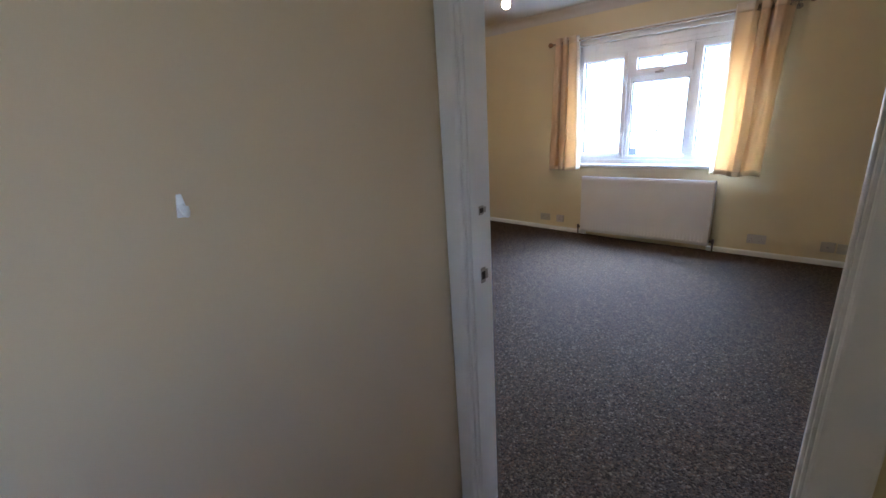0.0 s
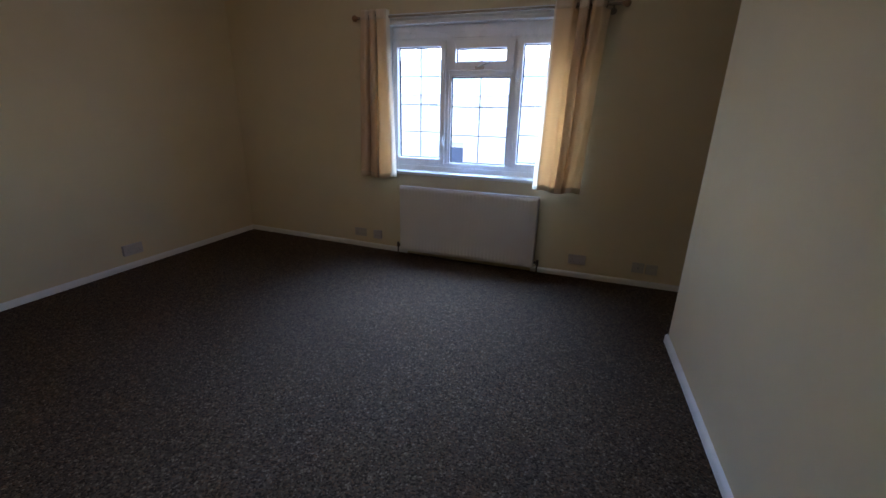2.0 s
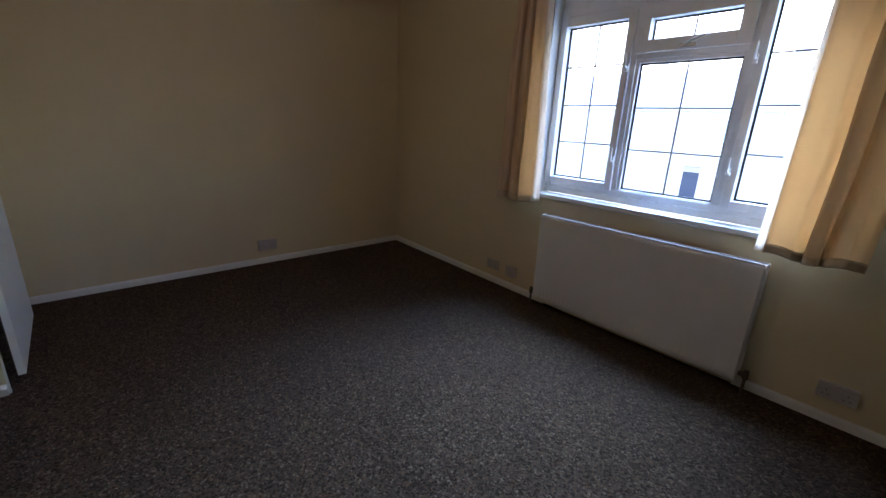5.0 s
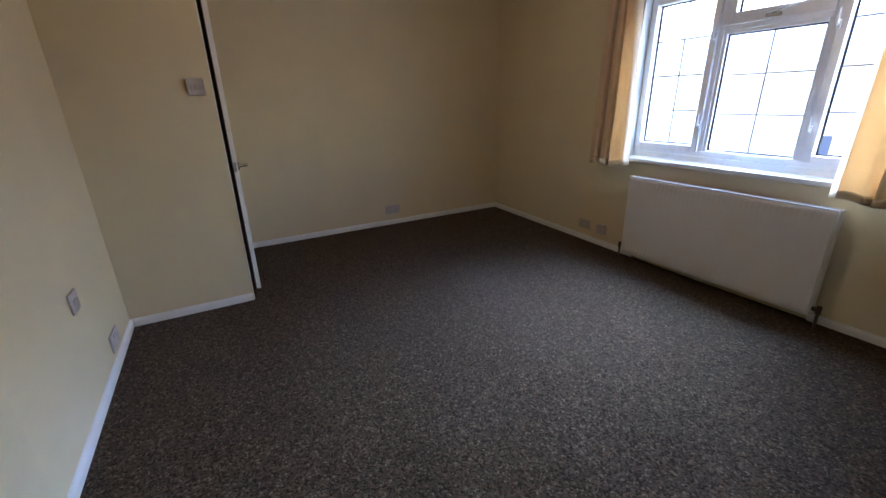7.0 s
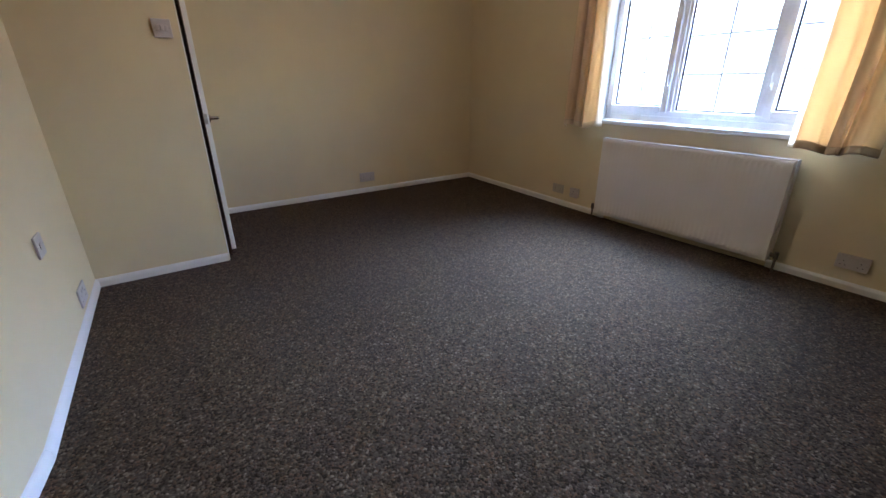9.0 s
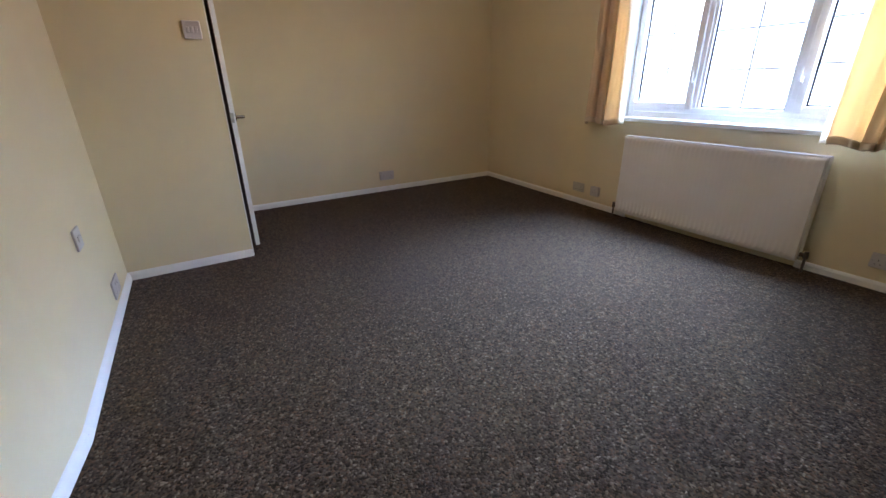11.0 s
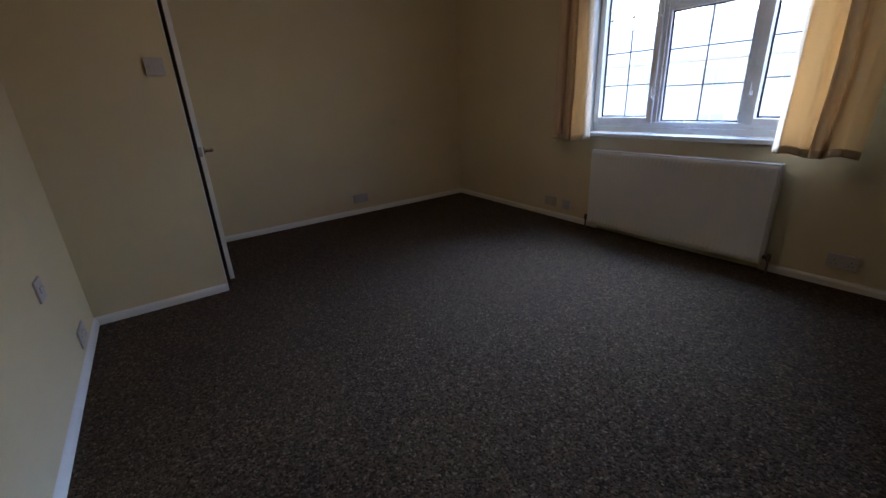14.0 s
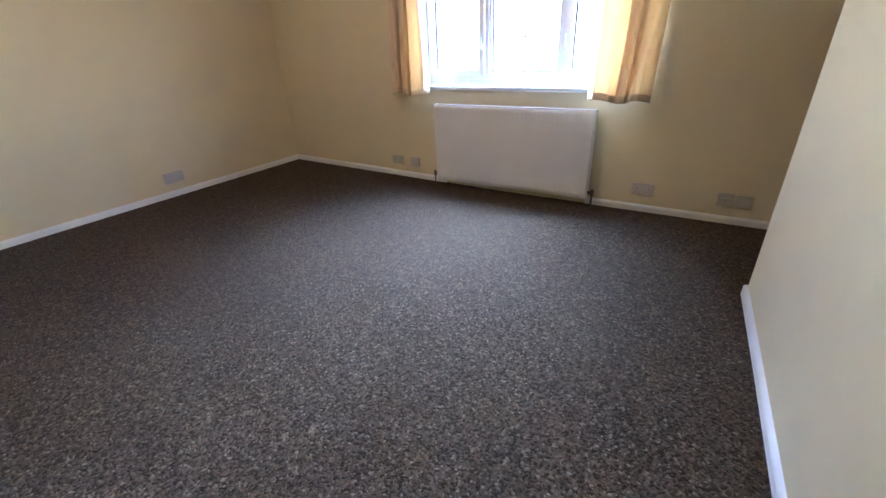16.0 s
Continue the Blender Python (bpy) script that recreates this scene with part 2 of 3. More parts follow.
# ---- plan ----
CEIL = 2.45
OX0, OX1, OZ0, OZ1 = 1.80, 3.475, 0.80, 2.07       # window opening
BX, BY = 1.175, -2.93                               # cupboard corner
BACK0, BACK1 = (0.0, -3.616), (2.62, -3.663)        # back wall, room face; it bends back a little towards the door
DX0, DX1 = 3.195, 4.025                             # doorway in the back wall
HEAD = 2.02
STUB0, STUB1 = (4.24, -1.02), (4.305, -2.75)        # chimney breast, room face


def dip(x, y):
    """The old boards sag a little under the window."""
    return -0.040 * min(1.0, max(0.0, x / 2.5)) * max(0.0, 1 + y / 1.6) ** 1.2


def back_y(x):
    return BACK0[1] + (BACK1[1] - BACK0[1]) * (x - BACK0[0]) / (BACK1[0] - BACK0[0])


# ---- structure: floor, walls, ceiling ----
bm = bmesh.new()
FX = [-0.1 + 5.1 * i / 34 for i in range(35)]
FY = [-5.7 + 5.72 * i / 38 for i in range(39)]
top = [[bm.verts.new((x, y, dip(x, y))) for x in FX] for y in FY]
for r0, r1 in zip(top, top[1:]):
    for i in range(34):
        bm.faces.new((r0[i], r0[i + 1], r1[i + 1], r1[i]))
rim = [v for v in top[0]] + [r[-1] for r in top[1:]] + top[-1][-2::-1] + [r[0] for r in top[-2:0:-1]]
low = [bm.verts.new((v.co.x, v.co.y, -0.16)) for v in rim]
for i in range(len(rim)):
    j = (i + 1) % len(rim)
    bm.faces.new((rim[j], rim[i], low[i], low[j]))
bm.faces.new(low[::-1])
structure("floor", bm, M_CARPET, "dark brown flecked loop-pile carpet over the whole floor", "carpet")

bm = bmesh.new()
cuboid(bm, -0.15, 5.15, -3.85, 0.28, CEIL, CEIL + 0.15)
cuboid(bm, -0.15, 4.60, -5.8, -3.85, CEIL, CEIL + 0.15)
structure("ceiling", bm, M_CEIL, "off-white lightly textured plaster ceiling", "ceiling")

bm = bmesh.new()
cuboid(bm, -0.15, OX0, 0.0, 0.28, -0.12, CEIL)
cuboid(bm, OX1, 5.15, 0.0, 0.28, -0.12, CEIL)
cuboid(bm, OX0, OX1, 0.0, 0.28, -0.12, OZ0 - 0.03)
cuboid(bm, OX0, OX1, 0.0, 0.28, OZ1, CEIL)
structure("wall_north", bm, M_CREAM, "cream painted wall with the window opening", "wall")

bm = bmesh.new()
cuboid(bm, -0.15, 0.0, -5.8, 0.0, -0.12, CEIL)
structure("wall_west", bm, M_CREAM, "cream painted plain side wall", "wall")

bm = bmesh.new()
slab(bm, [(0.0, -3.85), (DX0, -3.85), (DX0, -3.742), BACK1, BACK0], 0, CEIL)
slab(bm, [(DX1, -3.85), (5.0, -3.85), (5.0, -3.742), (DX1, -3.742)], 0, CEIL)
slab(bm, [(DX0, -3.85), (DX1, -3.85), (DX1, -3.742), (DX0, -3.742)], HEAD + 0.03, CEIL)
structure("wall_south", bm, M_CREAM, "cream painted back wall with the bedroom doorway", "wall")

bm = bmesh.new()
slab(bm, [STUB0, STUB1, (5.0, STUB1[1]), (5.0, STUB0[1])], -0.1, CEIL)
structure("wall_breast", bm, M_CREAM, "cream painted chimney breast between two alcoves", "wall")

bm = bmesh.new()
cuboid(bm, 5.0, 5.15, -3.85, 0.0, -0.12, CEIL)
structure("wall_east", bm, M_CREAM, "cream painted wall closing the alcove", "wall")

# cupboard in the corner
bm = bmesh.new()
slab(bm, [(1.13, BY), (1.13, back_y(1.13)), (BX, back_y(BX)), (BX, BY)], 0, CEIL)
structure("wall_cupboard_side", bm, M_CREAM, "cream painted side of the built-in corner cupboard", "wall")
bm = bmesh.new()
cuboid(bm, 0.0, 0.33, BY - 0.07, BY, 0, CEIL)
cuboid(bm, 0.33, 1.13, BY - 0.07, BY, 2.0, CEIL)
structure("wall_cupboard_front", bm, M_CREAM, "cream painted front of the built-in corner cupboard", "wall")

bm = bmesh.new()
cuboid(bm, BX - 0.012, BX + 0.002, BY, BY + 0.007, 0, 2.0)
structure("trim", bm, M_GLOSS, "thin white painted edge strip on the cupboard opening", "trim")

# landing behind the bedroom door
bm = bmesh.new()
slab(bm, [(3.00, -5.7), (3.158, -5.7), (3.158, -3.851), (3.00, -3.851)], 0, CEIL)
structure("wall_landing_left", bm, M_HALL, "magnolia painted landing wall with an added light opening beside the doorway", "wall")
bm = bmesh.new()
# unseen opening, added so that sky light reaches the landing
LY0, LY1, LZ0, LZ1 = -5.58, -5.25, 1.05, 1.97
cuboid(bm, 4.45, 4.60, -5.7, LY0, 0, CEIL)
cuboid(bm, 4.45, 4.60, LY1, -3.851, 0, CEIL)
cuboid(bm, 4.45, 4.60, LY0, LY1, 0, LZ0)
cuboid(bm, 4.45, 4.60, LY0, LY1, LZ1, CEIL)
structure("wall_landing_right", bm, M_HALL, "magnolia painted landing wall with an added light opening", "wall")
bm = bmesh.new()
cuboid(bm, 0.00, 4.60, -5.8, -5.7, 0, CEIL)
structure("wall_landing_end", bm, M_HALL, "magnolia painted landing end wall", "wall")

# skirting boards
SK = [(0, -0.02), (0.016, -0.02), (0.016, 0.034), (0.012, 0.042), (0.006, 0.048), (0, 0.050)]
runs = [
    ((0, BY), (0, 0), (1, 0), 0, 1), ((0, 0), (1.985, 0), (0, -1), 1, 0, 0, 0.032), ((3.235, 0), (5.0, 0), (0, -1), 0, 0, -0.040, 0),
    ((BX, back_y(BX)), (BX, BY), (1, 0), 1, 0),
    ((BX, back_y(BX)), BACK1, (0.018, 1), 1, 0), (BACK1, (3.14, -3.734), (0.13, 1), 0, 0),
    ((5.0, STUB1[1]), STUB1, (0, -1), 0, -1),
    ((STUB1[0], STUB1[1]), (STUB0[0], STUB0[1]), (-1, -0.035), -1, -1),
    (STUB0, (5.0, STUB0[1]), (0, 1), -1, 0),
]
for a, b, s, ca, cb, *level in runs:
    bm = bmesh.new()
    z, drop = level or (0.0, 0.0)
    run(bm, a, b, s, SK, z, ca, cb, drop)
    structure("baseboard", bm, M_GLOSS, "low white gloss painted skirting board", "skirting board")

# coving
CV = [(0, 0), (0, -0.095), (0.006, -0.095)] + [(0.09 - 0.084 * math.cos(k * math.pi / 16), -0.089 + 0.083 * math.sin(k * math.pi / 16)) for k in range(1, 8)] + [(0.095, -0.006), (0.095, 0)]
coves = [
    ((0, BY), (0, 0), (1, 0), 1, 1), ((0, 0), (5.0, 0), (0, -1), 1, 1),
    ((BX, back_y(BX)), (BX, BY), (1, 0), 1, -1), ((BX, BY), (0, BY), (0, 1), -1, 1),
    ((BX, back_y(BX)), BACK1, (0.018, 1), 1, 0), (BACK1, (3.195, -3.742), (0.13, 1), 0, 0), ((3.195, -3.742), (5.0, -3.742), (0, 1), 0, 1),
    ((5.0, STUB1[1]), STUB1, (0, -1), 1, -1), (STUB1, STUB0, (-1, -0.035), -1, -1), (STUB0, (5.0, STUB0[1]), (0, 1), -1, 1),
]
for a, b, s, ca, cb in coves:
    bm = bmesh.new()
    run(bm, a, b, s, CV, CEIL, ca, cb)
    tagged(part("trim", bm, M_CEIL, smooth=True), "white plaster coving under the ceiling", "coving", kind="structure")


# ---- bedroom doorway: lining, architraves, open door ----
def lining():
    frame_ = new("door_frame")
    tagged(frame_, "white gloss painted door lining of the bedroom doorway", "door frame", kind="structure")
    y0, y1 = -3.853, -3.739
    part("jamb", block(DX0 + 0.001, DX0 + 0.030, y0, y1, 0, HEAD, 0.004), M_GLOSS, frame_)
    part("jamb", block(DX1 - 0.030, DX1 - 0.001, y0, y1, 0, HEAD, 0.004), M_GLOSS, frame_)
    part("head", block(DX0 + 0.001, DX1 - 0.001, y0, y1, HEAD + 0.001, HEAD + 0.029, 0.003), M_GLOSS, frame_)
    part("door_stop", block(DX0 + 0.0295, DX0 + 0.036, y0 + 0.012, y0 + 0.040, 0, HEAD - 0.001, 0.003), M_GLOSS, frame_)
    part("door_stop", block(DX1 - 0.036, DX1 - 0.0295, y0 + 0.012, y0 + 0.040, 0, HEAD - 0.001, 0.003), M_GLOSS, frame_)
    # architraves on the landing side and on the room side
    for x0, x1 in ((3.160, DX0 + 0.024), (DX1 - 0.024, DX1 + 0.060)):
        part("architrave", block(x0, x1, -3.872, -3.8515, 0, HEAD + 0.07, 0.009, 3), M_GLOSS, frame_)
    part("architrave", block(3.160, DX1 + 0.060, -3.872, -3.8515, HEAD + 0.071, HEAD + 0.15, 0.009, 3), M_GLOSS, frame_)
    part("architrave", block(DX0 - 0.050, DX0 + 0.020, -3.741, -3.729, 0, HEAD + 0.07, 0.005), M_GLOSS, frame_)
    # strike plates with their dark latch holes
    for z, h in ((0.902, 0.048), (1.101, 0.026)):
        plate = part("strike_plate", block(DX0 + 0.0305, DX0 + 0.0325, -3.798, -3.776, z - h / 2, z + h / 2, 0.0006), M_STEEL, frame_, "worn steel strike plate")
        lip = bmesh.new()
        run(lip, (DX0 + 0.0305, -3.776), (DX0 + 0.0305, -3.764), (1, 0), [(0, -h * 0.32), (0.0022, -h * 0.32), (0.0022, h * 0.32), (0, h * 0.32)], z)
        bmesh.ops.bevel(lip, geom=lip.edges[:], offset=0.0006, segments=1, affect='EDGES')
        part("strike_lip", lip, M_STEEL, plate)
        part("latch_hole", block(DX0 + 0.0327, DX0 + 0.0337, -3.795, -3.779, z - h / 4, z + h / 4), M_DARK, plate)


lining()


def lever(parent, x, y, z, out, along):
    """Chrome lever handle: rose, neck and a bent lever; out: +1 or -1 in y, along: +1 or -1 in x."""
    bm = bmesh.new()
    tube(bm, [(x, y, z), (x, y + 0.009 * out, z), (x, y + 0.011 * out, z)], [0.026, 0.026, 0.022], 24)
    h = part("handle", bm, M_CHROME, parent, "chrome lever handle", smooth=True)
    bm = bmesh.new()
    pts = [(x, y + 0.010 * out, z), (x, y + 0.040 * out, z), (x + 0.006 * along, y + 0.052 * out, z), (x + 0.022 * along, y + 0.058 * out, z - 0.001),
           (x + 0.060 * along, y + 0.058 * out, z - 0.004), (x + 0.105 * along, y + 0.056 * out, z - 0.010)]
    tube(bm, pts, [0.010, 0.010, 0.0105, 0.0105, 0.0095, 0.0085], 14)
    part("lever", bm, M_CHROME, h, smooth=True)


def panel_door(name, label, width, height, at, mat, lever_z, panelled, out=-1):
    """A hinged leaf: hinge line at the local origin, leaf along -x, thickness in y; rails, stiles and sunk panels."""
    door = thing(name, label, "door", at=at)
    t = 0.040 if panelled else 0.028
    body = bmesh.new()
    if panelled:
        st = 0.105
        cuboid(body, -st, 0, 0, t, 0, height)
        cuboid(body, -width, -width + st, 0, t, 0, height)
        cuboid(body, -width / 2 - 0.045, -width / 2 + 0.045, 0, t, 0.21, 1.85)
        for z0, z1 in ((0, 0.21), (0.80, 0.95), (1.85, height)):
            cuboid(body, -width + st, -st, 0, t, z0, z1)
        part("leaf", body, mat, door)
        for z0, z1 in ((0.21, 0.80), (0.95, 1.85)):
            for x0, x1 in ((-width + st, -width / 2 - 0.045), (-width / 2 + 0.045, -st)):
                b = block(x0 - 0.004, x1 + 0.004, 0.010, t - 0.010, z0 - 0.004, z1 + 0.004)
                part("panel", b, mat, door)
                f = block(x0 + 0.03, x1 - 0.03, 0.004, t - 0.004, z0 + 0.03, z1 - 0.03, 0.005)
                part("panel", f, mat, door)
    else:
        part("leaf", block(-width, 0, 0, t, 0, height, 0.002), mat, door)
        # added dark sheet: the gap's shade is put into its colour
        part("gap_shade_sheet", block(-width + 0.001, -0.01, t, t + 0.003, 0.004, height - 0.004), M_GAPSHADE, door, "dark sheet standing in for the shade in the door gap")
    lever(door, -width + 0.062, 0 if out < 0 else t, lever_z, out, 1)
    part("latch_plate", block(-width - 0.0015, -width + 0.001, 0.010, 0.030, lever_z - 0.03, lever_z + 0.03), M_STEEL, door)
    for z in (0.22, height - 0.24):
        bm = bmesh.new()
        tube(bm, [(0.006, t + 0.004, z - 0.045), (0.006, t + 0.004, z + 0.045)], 0.006, 12)
        part("hinge", bm, M_STEEL, door, "steel butt hinge")
    return door


# bedroom door, swung right round towards the projecting wall
bed_door = panel_door("bedroom_door", "white painted panelled bedroom door standing wide open", 0.762, 1.985,
                      pose(4.020, -3.722, 0.012, 0, 0, -108.0), M_GLOSS, 0.878, True)
bm = bmesh.new()
tube(bm, [(-0.700, 0, 1.10), (-0.700, -0.012, 1.10), (-0.700, -0.018, 1.10)], [0.010, 0.010, 0.006], 14)
part("bolt_knob", bm, M_STEEL, bed_door, "small steel bolt knob", smooth=True)

# cupboard door, a finger's width ajar
CUP = 0.775
cup_door = panel_door("cupboard_door", "white painted flush cupboard door slightly ajar", CUP, 1.915,
                      pose(0.345, BY + 0.050, 0.05, 0, 0, 180.8), M_GLOSS, 0.855, False)


# ---- window ----
def ring_frame(bm, x0, x1, z0, z1, w, y0, y1):
    cuboid(bm, x0, x0 + w, y0, y1, z0, z1)
    cuboid(bm, x1 - w, x1, y0, y1, z0, z1)
    cuboid(bm, x0 + w, x1 - w, y0, y1, z0, z0 + w)
    cuboid(bm, x0 + w, x1 - w, y0, y1, z1 - w, z1)


def bevelled(bm, d=0.004):
    bmesh.ops.bevel(bm, geom=bm.edges[:], offset=d, segments=2, affect='EDGES', profile=0.6)
    return bm


def window():
    win = new("window_1")
    tagged(win, "white plastic casement window with thin leaded-style glazing bars", "window", kind="structure")
    y0, y1 = 0.095, 0.165
    fz0, fz1 = 0.803, 2.005
    bm = bmesh.new()
    ring_frame(bm, OX0 + 0.002, OX1 - 0.002, fz0, fz1, 0.045, y0, y1)
    cuboid(bm, OX0 + 0.047, OX1 - 0.047, y0 + 0.003, y1, fz0 + 0.045, 0.886)
    cuboid(bm, OX0 + 0.047, OX1 - 0.047, y0 + 0.003, y1, 1.928, fz1 - 0.045)
    for x in (2.300, 2.925):
        cuboid(bm, x, x + 0.055, y0, y1, 0.886, 1.928)
    cuboid(bm, 2.355, 2.925, y0, y1, 1.665, 1.715)
    part("window_frame", bevelled(bm), M_UPVC, win)
    # white filler board over the frame
    part("head_board", block(OX0 + 0.002, OX1 - 0.002, y0 + 0.01, y1, fz1 + 0.001, OZ1 - 0.001), M_UPVC, win)

    def light(x0, x1, z0, z1, w, proud, cols, rows):
        sash = part("sash", bevelled(_ring(x0, x1, z0, z1, w, y0 - proud, y1 - 0.01)), M_UPVC, win)
        gx0, gx1, gz0, gz1 = x0 + w, x1 - w, z0 + w, z1 - w
        g = bmesh.new()
        ring_frame(g, gx0 - 0.001, gx1 + 0.001, gz0 - 0.001, gz1 + 0.001, 0.010, 0.126, 0.136)
        part("gasket", g, M_GASKET, sash)
        pane = part("pane", block(gx0 - 0.003, gx1 + 0.003, 0.137, 0.141, gz0 - 0.003, gz1 + 0.003), M_GLASS, sash)
        pane.visible_shadow = False
        for i in range(1, cols):
            x = gx0 + (gx1 - gx0) * i / cols
            part("glazing_bar", block(x - 0.0042, x + 0.0042, 0.130, 0.1365, gz0, gz1), M_BAR, sash)
        for k in range(1, rows):
            z = gz0 + (gz1 - gz0) * k / rows
            part("glazing_bar", block(gx0, gx1, 0.1295, 0.136, z - 0.0042, z + 0.0042), M_BAR, sash)
        return sash

    def _ring(*a):
        b = bmesh.new()
        ring_frame(b, *a)
        return b

    left = light(1.812, 2.325, 0.876, 1.938, 0.045, 0.018, 2, 4)
    right = light(2.960, 3.463, 0.876, 1.938, 0.045, 0.018, 2, 4)
    light(2.350, 2.930, 0.868, 1.668, 0.025, -0.012, 2, 3)
    top = light(2.348, 2.932, 1.695, 1.940, 0.068, 0.018, 2, 1)
    # casement handles, hinge lugs and the top light's stay
    for sash, x in ((left, 2.318), (right, 2.967)):
        for z in (1.07, 1.62):
            h = part("catch", block(x - 0.009, x + 0.009, 0.062, 0.078, z - 0.022, z + 0.022, 0.003), M_UPVC, sash, "white window catch")
            b = bmesh.new()
            tube(b, [(x, 0.066, z), (x, 0.045, z), (x, 0.040, z + 0.012), (x, 0.040, z + 0.075)], [0.007, 0.007, 0.007, 0.005], 10)
            part("catch_lever", b, M_UPVC, h, smooth=True)
    h = part("stay_base", block(2.60, 2.68, 0.060, 0.078, 1.705, 1.725, 0.003), M_STEEL, top, "steel window stay")
    b = bmesh.new()
    tube(b, [(2.615, 0.066, 1.716), (2.64, 0.045, 1.722), (2.74, 0.040, 1.755)], [0.006, 0.006, 0.004], 10)
    part("stay_arm", b, M_STEEL, h, smooth=True)


window()

bm = block(OX0 + 0.002, OX1 - 0.002, -0.032, 0.094, 0.771, 0.802, 0.008, 3)
structure("window_sill", bm, M_GLOSS, "white gloss painted window board under the window", "window sill")
bm = bmesh.new()
cuboid(bm, OX0 + 0.001, OX0 + 0.005, -0.001, 0.094, OZ0 + 0.003, OZ1 - 0.006)
cuboid(bm, OX1 - 0.005, OX1 - 0.001, -0.001, 0.094, OZ0 + 0.003, OZ1 - 0.006)
cuboid(bm, OX0 + 0.001, OX1 - 0.001, -0.001, 0.094, OZ1 - 0.005, OZ1 - 0.001)
structure("window_reveal", bm, M_GLOSS, "white painted reveal round the window opening", "window reveal")
bm = bmesh.new()
PB = [(0, 0), (0.020, 0), (0.020, 0.026), (0.012, 0.030), (0.012, 0.062), (0.026, 0.066), (0.026, 0.082), (0, 0.082)]
run(bm, (OX0 - 0.03, 0), (OX1 + 0.03, 0), (0, -1), PB, 2.060)
structure("trim", bm, M_GLOSS, "white moulded batten over the window opening", "batten")


# ---- curtain pole and curtains ----
ROD_Y, ROD_Z = -0.135, 2.100


def curtain_pole():
    pole = thing("curtain_pole", "thin metal curtain pole with wooden ball finials on the wall", "curtain pole")
    bm = bmesh.new()
    tube(bm, [(1.575, ROD_Y, ROD_Z), (3.725, ROD_Y, ROD_Z)], 0.0095, 14)
    part("rod", bm, M_ROD, pole, smooth=True)
    for x, s in ((1.575, -1), (3.725, 1)):
        bm = bmesh.new()
        pts = [(x - 0.012 * s, 0.013), (x, 0.015), (x + 0.006 * s, 0.020), (x + 0.018 * s, 0.026), (x + 0.032 * s, 0.024), (x + 0.042 * s, 0.014), (x + 0.046 * s, 0.004)]
        tube(bm, [(a, ROD_Y, ROD_Z) for a, r in pts], [r for a, r in pts], 18)
        part("finial", bm, M_WOODROD, pole, "turned wooden finial", smooth=True)
    for x in (1.655, 3.660):
        bm = bmesh.new()
        tube(bm, [(x, -0.001, ROD_Z - 0.02), (x, -0.012, ROD_Z - 0.02), (x, -0.013, ROD_Z - 0.02)], [0.024, 0.022, 0.008], 18)
        tube(bm, [(x, -0.012, ROD_Z - 0.02), (x, ROD_Y + 0.02, ROD_Z - 0.02), (x, ROD_Y, ROD_Z - 0.0135)], 0.007, 12)
        part("bracket", bm, M_ROD, pole, smooth=True)


curtain_pole()


# one drop of cloth seen from its hem, from the edge beside the glass to the outer edge:
# (share of the width, depth from the room side to the window side); the two loops tuck behind the middle panel
FOLDS = [(0.00, 0.55), (0.02, 0.14), (0.07, 0.02), (0.19, 0.06), (0.30, 0.00), (0.345, 0.16), (0.375, 0.55), (0.43, 0.95), (0.47, 0.98), (0.44, 0.60),
         (0.425, 0.30), (0.455, 0.10), (0.52, 0.06), (0.575, 0.12), (0.60, 0.35), (0.565, 0.65), (0.54, 0.96), (0.58, 0.98), (0.64, 0.55), (0.665, 0.16),
         (0.71, 0.01), (0.78, 0.06), (0.85, 0.12), (0.90, 0.45), (0.94, 0.92), (1.00, 1.25)]


def along_folds(n):
    """n + 1 points on a smooth line through FOLDS."""
    out = []
    last = len(FOLDS) - 1
    for i in range(n + 1):
        f = min(last - 1e-6, i / n * last)
        k, t = int(f), f - int(f)
        p = [FOLDS[min(last, max(0, k + d))] for d in (-1, 0, 1, 2)]
        out.append(tuple(0.5 * (2 * p[1][c] + (p[2][c] - p[0][c]) * t + (2 * p[0][c] - 5 * p[1][c] + 4 * p[2][c] - p[3][c]) * t * t
                                + (3 * p[1][c] - p[0][c] - 3 * p[2][c] + p[3][c]) * t ** 3) for c in (0, 1)))
    return out


